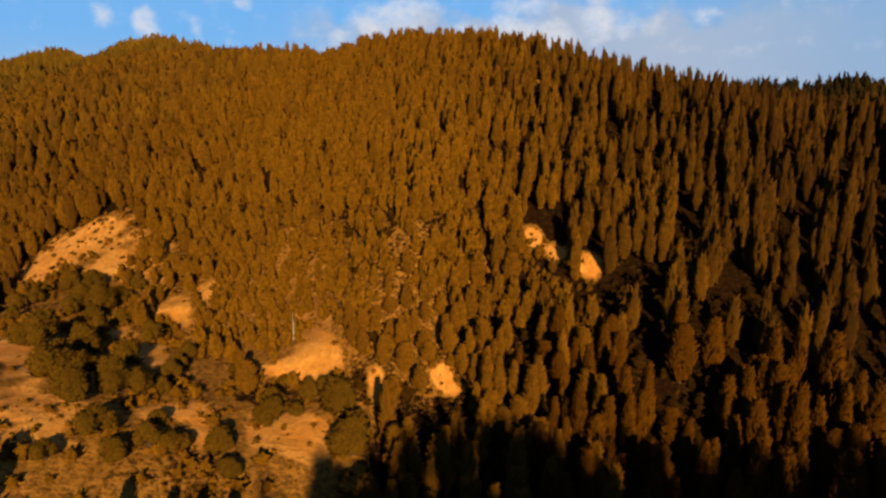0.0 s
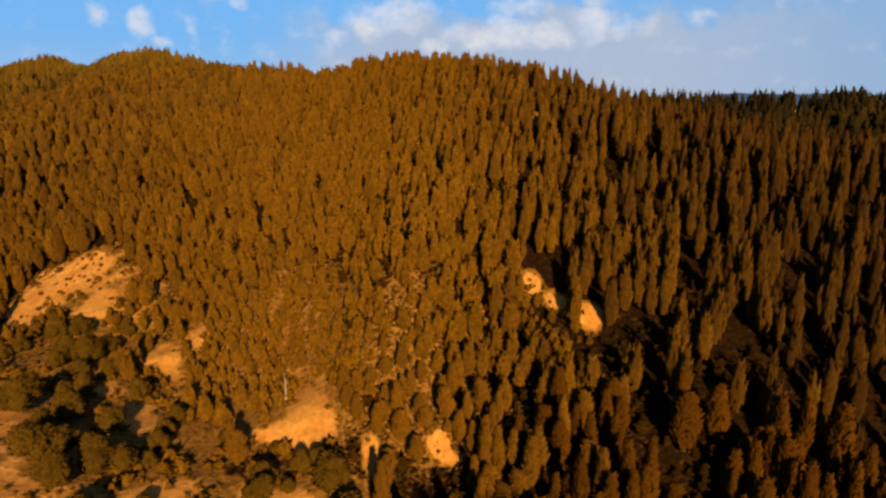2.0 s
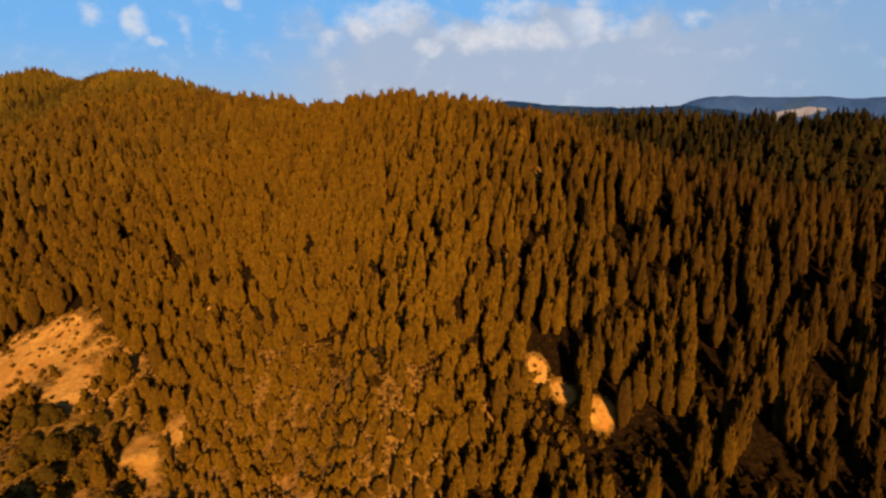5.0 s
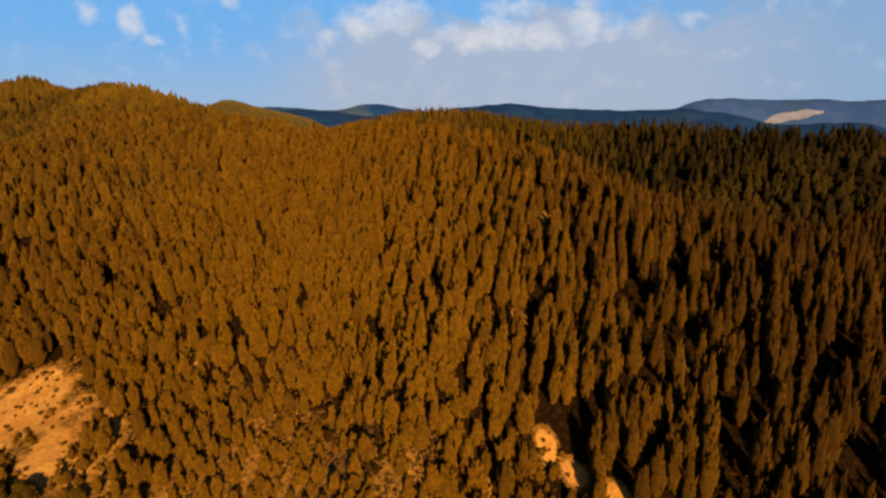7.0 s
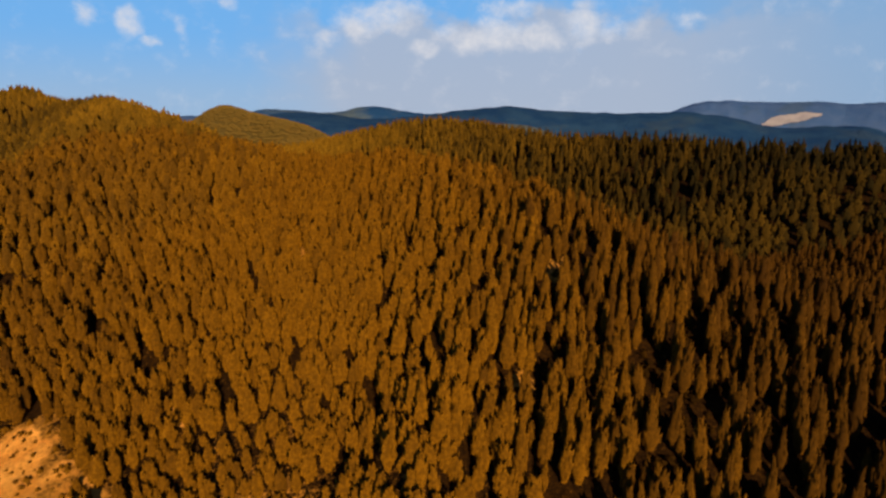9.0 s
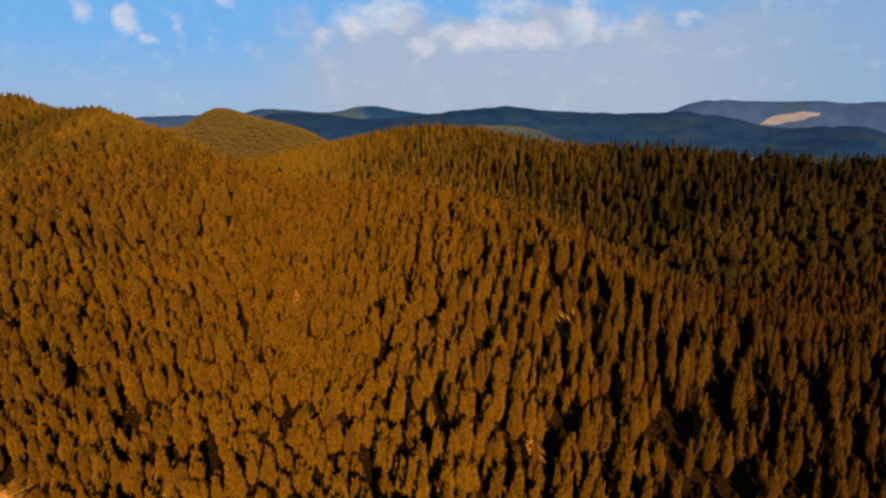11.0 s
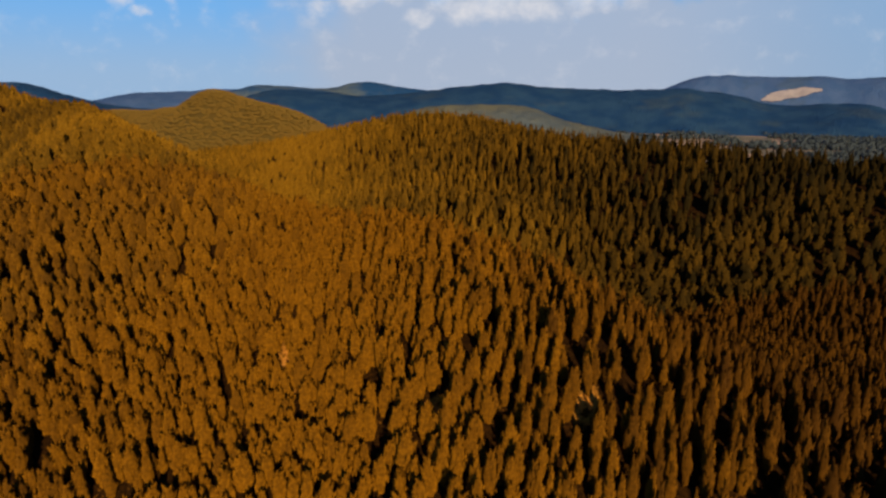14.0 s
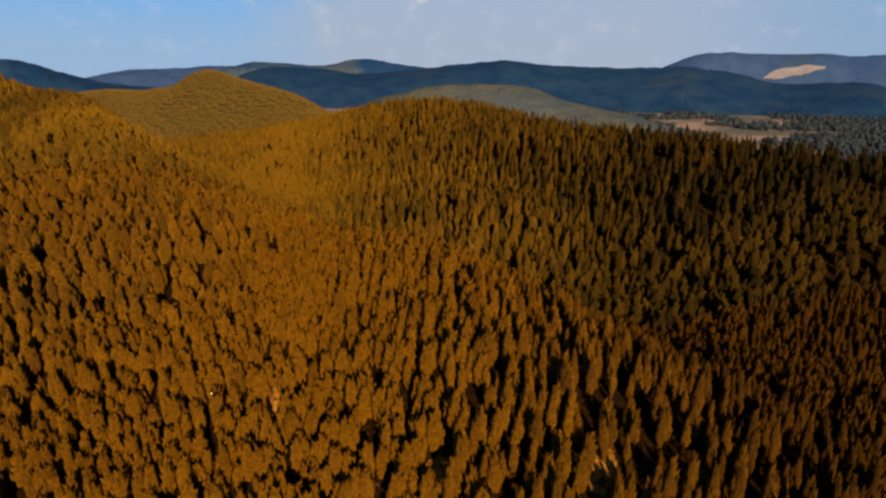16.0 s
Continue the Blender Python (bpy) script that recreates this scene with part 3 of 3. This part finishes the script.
def thin(x, y, rng, bias):
    """Keep fewer trees in clearings, in gaps of the stand and on slopes that fall away."""
    fall = (ground_height(x, y + 6) - ground_height(x, y - 6)) / 12
    big = tall_stand(x, y)
    u = rng.uniform(0, 1, len(x))
    hole = value_noise(x, y, 3.4, 63, 1)
    return (np.where(y < 165, hidden_side(x, y), openness(x, y)) < 0.02) & (openness(x, y, GAPS) < 0) & ((openness(x, y, GLADES) < 0.1) | (u < np.where(x < 0, 0.24, 0.60))) & (u < np.where(fall < -0.3, np.where(y > 345, 0.85, 0.78), 1.0)) & (u < 0.92 - bias * big) & (hole < 0.70 - 0.34 * loose_stand(x, y)) & ~oak_scrub(x, y)


x, y = scatter(HERO_EDGE, 345, 3.0, 0.74, rng)
ok = thin(x, y, rng, 0.12) & (left_hill(x, y) + rng.uniform(-0.15, 0.15, len(x)) < 0.35)
x, y = x[ok], y[ok]
wide, tall = stand_size(x, y, rng)
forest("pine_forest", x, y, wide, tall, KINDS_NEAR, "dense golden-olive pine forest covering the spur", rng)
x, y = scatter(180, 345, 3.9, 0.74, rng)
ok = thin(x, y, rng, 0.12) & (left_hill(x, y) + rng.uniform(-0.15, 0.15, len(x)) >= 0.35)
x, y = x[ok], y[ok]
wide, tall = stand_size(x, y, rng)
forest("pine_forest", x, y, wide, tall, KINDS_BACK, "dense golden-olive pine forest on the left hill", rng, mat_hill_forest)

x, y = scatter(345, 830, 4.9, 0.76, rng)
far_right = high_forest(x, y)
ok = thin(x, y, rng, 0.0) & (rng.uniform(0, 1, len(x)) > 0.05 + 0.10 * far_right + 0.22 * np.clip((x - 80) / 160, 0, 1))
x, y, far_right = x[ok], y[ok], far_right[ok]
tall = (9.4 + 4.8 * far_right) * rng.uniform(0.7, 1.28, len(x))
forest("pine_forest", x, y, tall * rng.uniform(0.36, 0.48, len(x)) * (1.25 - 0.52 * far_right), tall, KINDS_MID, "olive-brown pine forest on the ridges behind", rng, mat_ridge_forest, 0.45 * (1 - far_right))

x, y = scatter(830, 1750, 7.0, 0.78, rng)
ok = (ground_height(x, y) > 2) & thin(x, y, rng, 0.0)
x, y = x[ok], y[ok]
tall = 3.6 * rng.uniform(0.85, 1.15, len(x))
forest("pine_forest", x, y, tall * rng.uniform(3.2, 4.0, len(x)), tall, KINDS_LOW, "olive forest on the distant rounded hill, paled for haze", rng, mat_far_forest, 0.8)


# pines along the crest of the ridge behind, whose ragged shadow lies over the foot of the slope
x, y = np.meshgrid(np.arange(-110, 190, 3.6), np.arange(-92, -70, 3.6))
x, y = (x + rng.uniform(-1.5, 1.5, x.shape)).ravel(), (y + rng.uniform(-1.5, 1.5, y.shape)).ravel()
tall = rng.uniform(5.0, 10.5, len(x))
forest("pine_forest", x, y, tall * rng.uniform(0.30, 0.42, len(x)), tall, KINDS_MID, "dark pine forest on the ridge behind", rng)

# the same forest goes on down the slope under the camera's way
x, y = np.meshgrid(np.arange(-100, 120, 4.4), np.arange(-60, 46, 4.2))
x, y = (x + rng.uniform(-1.8, 1.8, x.shape)).ravel(), (y + rng.uniform(-1.8, 1.8, y.shape)).ravel()
tall = rng.uniform(5.5, 10.0, len(x))
forest("pine_forest", x, y, tall * rng.uniform(0.32, 0.45, len(x)), tall, KINDS_MID, "pine forest at the shaded foot of the slope", rng)

# woods on the valley floor beyond the ridge
x, y = scatter(1150, 2300, 17.0, 0.9, rng)
ok = (x > 0.22 * y) & (value_noise(x, y, 150.0, 41) + np.clip((x / y - 0.52) * 4, -0.1, 0.6) > 0.0) & (ground_height(x, y) < 0)
x, y = x[ok], y[ok]
tall = 12.0 * rng.uniform(0.6, 1.3, len(x))
forest("valley_woods", x, y, tall * rng.uniform(0.8, 1.2, len(x)), tall, KINDS_FAR, "scattered woods on the valley floor, hazed blue-grey", rng, mat_hazy_woods)


# ---- the nearest trees and bushes, one by one ----
def part(name, verts, faces, mat, parent, label=""):
    ob = new(name, mesh_from(name, verts, faces, [mat]))
    ob.parent = parent
    return tagged(ob, label)


def stick(points, radii, sides=6):
    """A bent, tapered stick through the points."""
    points = [np.array(q, float) for q in points]
    verts = []
    for i, q in enumerate(points):
        d = points[min(i + 1, len(points) - 1)] - points[max(i - 1, 0)]
        d /= np.linalg.norm(d)
        u = np.cross(d, (0.31, 0.9, 0.2) if abs(d[2]) > 0.5 else (0, 0, 1))
        u /= np.linalg.norm(u)
        v = np.cross(d, u)
        verts += [q + radii[i] * (u * math.cos(a) + v * math.sin(a)) for a in np.arange(sides) * 2 * math.pi / sides]
    quads = grid_faces(len(points), sides, True)
    return np.array(verts), np.concatenate([quads[:, :3], quads[:, [0, 2, 3]]])


def joined(pieces):
    vs, fs, base = [], [], 0
    for v, f in pieces:
        vs.append(v), fs.append(f + base)
        base += len(v)
    return np.concatenate(vs), np.concatenate(fs)


def pine(kind, needles, label, rng):
    """A pine 8 m high: trunk with limbs, crown of twig clumps."""
    tall, wide = 8.0, 2.5 if kind == "slim" else 3.2
    tree = new("pine_tree")
    bend = rng.uniform(-0.25, 0.25, 2)
    bits = [stick([(0, 0, -0.6), (bend[0] * 0.4, bend[1] * 0.4, 2.4), (bend[0], bend[1], 5.0), (0, 0, 7.4)], [0.2, 0.15, 0.09, 0.03], 7)]
    for k in range(11):
        t = 0.15 + 0.07 * k
        a, r = k * 2.4 + rng.uniform(-0.4, 0.4), wide * float(crown_radius(np.array(t), kind)) * 0.9
        z = tall * t
        bits.append(stick([(0, 0, z), (r * 0.5 * math.cos(a), r * 0.5 * math.sin(a), z + 0.25), (r * math.cos(a), r * math.sin(a), z + 0.75)], [0.06, 0.04, 0.012], 4))
    part("trunk", *joined(bits), mat_bark, tree, "brown bark trunk with limbs")
    v, f = crown(kind, 300, 0.19, 9, 9, rng, 0.08, lift=0.5)
    core = np.arange(81)
    v[core, :2] *= 0.70
    sway = np.stack([np.sin(v[:, 2] * 9 + bend[0] * 20), np.cos(v[:, 2] * 7 + bend[1] * 20)], -1)
    v[:, :2] += 0.04 * sway * (v[:, 2:3] > 0.2)
    leaves = part("crown", v * np.array([wide, wide, tall]), f, needles, tree)
    leaves.data.normals_split_custom_set_from_vertices(crown_normals(v, wide / tall, 1.0, rng, 0.3).astype(np.float32))
    return tagged(tree, label, "tree", "pines at the foot of the spur")


def bush(label, rng):
    """A round evergreen oak 3 m high with several stems."""
    tree = new("oak_bush")
    for k in range(5):
        a = k * 1.3 + rng.uniform(-0.3, 0.3)
        part("stem", *stick([(0.1 * math.cos(a), 0.1 * math.sin(a), -0.4), (0.4 * math.cos(a), 0.4 * math.sin(a), 0.8), (0.9 * math.cos(a), 0.9 * math.sin(a), 1.9)], [0.10, 0.07, 0.03], 5), mat_bark, tree, "short brown stem")
    lumps = []
    for k in range(5):
        a, r = k * 2.4, (0.0 if k == 0 else rng.uniform(0.6, 1.1))
        v, f = crown("bush", 120, 0.13, 7, 5, rng, 0.02, core=(0.7, 0.95))
        s = rng.uniform(1.7, 2.5)
        lumps.append((v * np.array([s, s, s * rng.uniform(0.8, 1.05)]) + np.array([r * math.cos(a), r * math.sin(a), (0.9 if k == 0 else rng.uniform(0.15, 0.6))]), f))
    leaves = part("crown", *joined(lumps), mat_bush, tree)
    out = []
    for v, f in lumps:
        out.append(v - v.mean(0) + np.array([0, 0, 0.15]))
    out = np.concatenate(out)
    out = out / np.linalg.norm(out, axis=1)[:, None] + rng.normal(0, 0.3, out.shape)
    leaves.data.normals_split_custom_set_from_vertices((out / np.linalg.norm(out, axis=1)[:, None]).astype(np.float32))
    return tagged(tree, label, "bush", "evergreen bushes on the bare slope")


def place(x, y, z, s, spin):
    return Matrix.LocRotScale((x, y, z), Euler((0, 0, spin)), s)


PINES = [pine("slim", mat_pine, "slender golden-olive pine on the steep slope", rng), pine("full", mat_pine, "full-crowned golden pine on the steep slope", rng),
         pine("slim", mat_pine, "slender golden-olive pine on the steep slope", rng), pine("slim", mat_pine_shade, "tall slender pine on the right slope, shade put in its needles", rng),
         pine("full", mat_pine_shade, "full-crowned pine on the right slope, shade put in its needles", rng), pine("slim", mat_pine_shade, "tall slender pine on the right slope, shade put in its needles", rng)]
x, y = scatter(42, HERO_EDGE, 3.0, 0.74, rng)
ok = (hidden_side(x, y) < -0.10) & (openness(x, y, GAPS) < 0) & ~oak_scrub(x, y) & (np.abs(x) < 0.72 * y + 8) & (rng.uniform(0, 1, len(x)) > 0.08 + 0.20 * tall_stand(x, y)) & (value_noise(x, y, 3.4, 63, 1) < 0.66 - 0.30 * loose_stand(x, y))
x, y = x[ok], y[ok]
wide, tall = stand_size(x, y, rng)
z = ground_height(x, y)
order = np.argsort(np.hypot(x, y))
singles = order[:300]
used = set()
for n_, i in enumerate(singles):
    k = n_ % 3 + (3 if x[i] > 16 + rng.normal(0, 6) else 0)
    s = tall[i] / 8.0
    flat = s ** 0.42
    m = place(x[i], y[i], z[i] - 0.1, (flat * rng.uniform(0.85, 1.12), flat * rng.uniform(0.85, 1.12), s), rng.uniform(0, 6.28))
    if k in used:
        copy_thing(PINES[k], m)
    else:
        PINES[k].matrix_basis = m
        used.add(k)
rest = order[300:]
if len(rest):
    forest("pine_forest", x[rest], y[rest], wide[rest], tall[rest], KINDS_NEAR, "pines on the flank of the spur", rng)

BUSHES = [bush("round dark green evergreen bush on bare soil", rng) for _ in range(3)]
# where each one stands, and its width
OAKS = [
    (-81.8, 117.4, 5.3), (-80.0, 120.1, 4.8), (-75.6, 125.1, 5.9), (-71.7, 125.6, 5.8), (-67.5, 114.2, 6.3), (-64.2, 115.0, 5.3),
    (-67.8, 110.8, 4.3), (-62.4, 108.2, 5.1), (-62.9, 119.1, 4.0), (-58.0, 109.8, 3.7), (-78.4, 110.9, 3.6), (-62.4, 92.5, 6.3),
    (-60.7, 99.9, 3.9), (-57.3, 100.5, 4.7), (-54.0, 91.1, 5.1), (-47.3, 88.6, 4.9), (-52.9, 82.9, 5.5), (-51.0, 77.6, 5.2),
    (-48.3, 79.6, 5.2), (-44.7, 71.3, 6.0), (-42.4, 76.7, 4.9), (-49.5, 102.3, 4.7), (-40.0, 93.8, 4.2), (-39.4, 89.2, 2.7),
    (-39.0, 65.7, 5.2), (-33.5, 65.9, 4.3), (-31.1, 66.6, 2.6), (-30.0, 67.6, 2.7), (-26.3, 68.6, 4.9), (-35.4, 62.6, 3.1),
    (-41.4, 60.0, 3.1)]
OAKS += [   # below the bright bank and along the track
    (-23.2, 80.0, 5.4), (-22.5, 75.3, 4.0), (-23.6, 88.2, 2.5), (-18.8, 82.5, 4.2), (-13.7, 78.9, 5.2), (-16.0, 82.8, 3.6),
    (-19.6, 78.4, 2.9), (-11.2, 71.7, 6.0), (-10.7, 75.6, 3.3), (-37.7, 79.8, 3.1), (-40.0, 78.0, 3.7), (-34.6, 70.4, 2.8)]
x, y = scatter(56, 136, 5.4, 0.8, rng)
ok = oak_scrub(x, y) & (openness(x, y) < -0.25)
for i in np.nonzero(ok)[0]:
    if rng.uniform() < 0.40 and min(math.hypot(x[i] - q[0], y[i] - q[1]) for q in OAKS) > 4.5:
        OAKS.append((float(x[i]), float(y[i]), rng.uniform(2.6, 4.2)))
used = set()
for i, (bx, by, bw) in enumerate(OAKS):
    k = i % 3
    s = bw / 4.8
    m = place(bx, by, float(ground_height(bx, by)) - 0.1, (s * rng.uniform(0.92, 1.08), s * rng.uniform(0.92, 1.08), s * rng.uniform(0.92, 1.22)), rng.uniform(0, 6.28))
    if k in used:
        copy_thing(BUSHES[k], m)
    else:
        BUSHES[k].matrix_basis = m
        used.add(k)

# low scrub over the clearings, with tussocks between
x, y = scatter(52, 215, 1.25, 0.8, rng)
bare = openness(x, y)
o = np.maximum(bare, openness(x, y, GLADES))
patchy = value_noise(x, y, 9.0, 55, 2)
ok = ((o > -0.25) | oak_scrub(x, y)) & (rng.uniform(0, 1, len(x)) < np.clip(0.42 + 0.6 * patchy, 0.12, 0.8))
ok &= ~((np.hypot((x + 20) / 5, (y - 91.5) / 3) < 1) & (rng.uniform(0, 1, len(x)) < 0.85))
x, y, bare = x[ok], y[ok], bare[ok]
tall = (0.30 + 1.5 * rng.uniform(0, 1, len(x)) ** 2.4) * (1 - 0.35 * np.clip(bare * 2, 0, 1))
forest("scrub", x, y, tall * rng.uniform(0.8, 1.4, len(x)), tall, [crown("bush", 10, 0.34, 6, 4, rng, 0.0) for _ in range(3)],
       "low dry brown scrub dotted over the bare slope", rng)

# young pines below the clearings and round the banks
x, y = scatter(70, 168, 2.1, 0.74, rng)
low = hidden_side(x, y)
ok = (((low > -0.10) & (openness(x, y) < -0.06)) | (rng.uniform(0, 1, len(x)) < 0.75 * young_stand(x, y) - 0.2)) & (openness(x, y) < -0.02) & ~oak_scrub(x, y) & (openness(x, y, GAPS) < 0.1) & (rng.uniform(0, 1, len(x)) < 0.85)
x, y = x[ok], y[ok]
tall = 1.3 + 2.1 * rng.uniform(0, 1, len(x))
forest("young_pines", x, y, tall * rng.uniform(0.60, 0.95, len(x)), tall, KINDS_MID, "young golden-olive pines below the bare banks", rng)

# undergrowth in the gaps of the pine stand, added near black to stand for shade
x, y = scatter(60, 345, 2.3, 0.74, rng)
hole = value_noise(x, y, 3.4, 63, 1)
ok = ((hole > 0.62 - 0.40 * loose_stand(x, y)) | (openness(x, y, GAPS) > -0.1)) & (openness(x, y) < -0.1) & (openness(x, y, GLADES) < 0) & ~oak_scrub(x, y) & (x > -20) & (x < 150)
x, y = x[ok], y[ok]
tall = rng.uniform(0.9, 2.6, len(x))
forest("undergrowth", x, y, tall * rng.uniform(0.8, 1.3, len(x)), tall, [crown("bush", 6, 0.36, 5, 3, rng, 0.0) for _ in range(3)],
       "low bushes in the gaps between the pines, blackened for shade", rng, mat_under)

# a bleached dead trunk above the bright bank
dead = new("dead_tree")
part("trunk", *joined([stick([(0, 0, -0.5), (0.1, 0, 3), (0.0, 0.1, 6.2)], [0.16, 0.11, 0.03], 7),
                       stick([(0.1, 0, 3.4), (0.7, 0.1, 4.3)], [0.05, 0.015], 5), stick([(0.05, 0, 4.4), (-0.5, -0.2, 5.1)], [0.04, 0.012], 5)]),
     mat_deadwood, dead)
dead.scale = (0.8, 0.8, 0.72)
dead.location = (-24.4, 98.2, float(ground_height(-24.4, 98.2)))
tagged(dead, "bleached bare dead trunk above the earth bank", "dead tree")
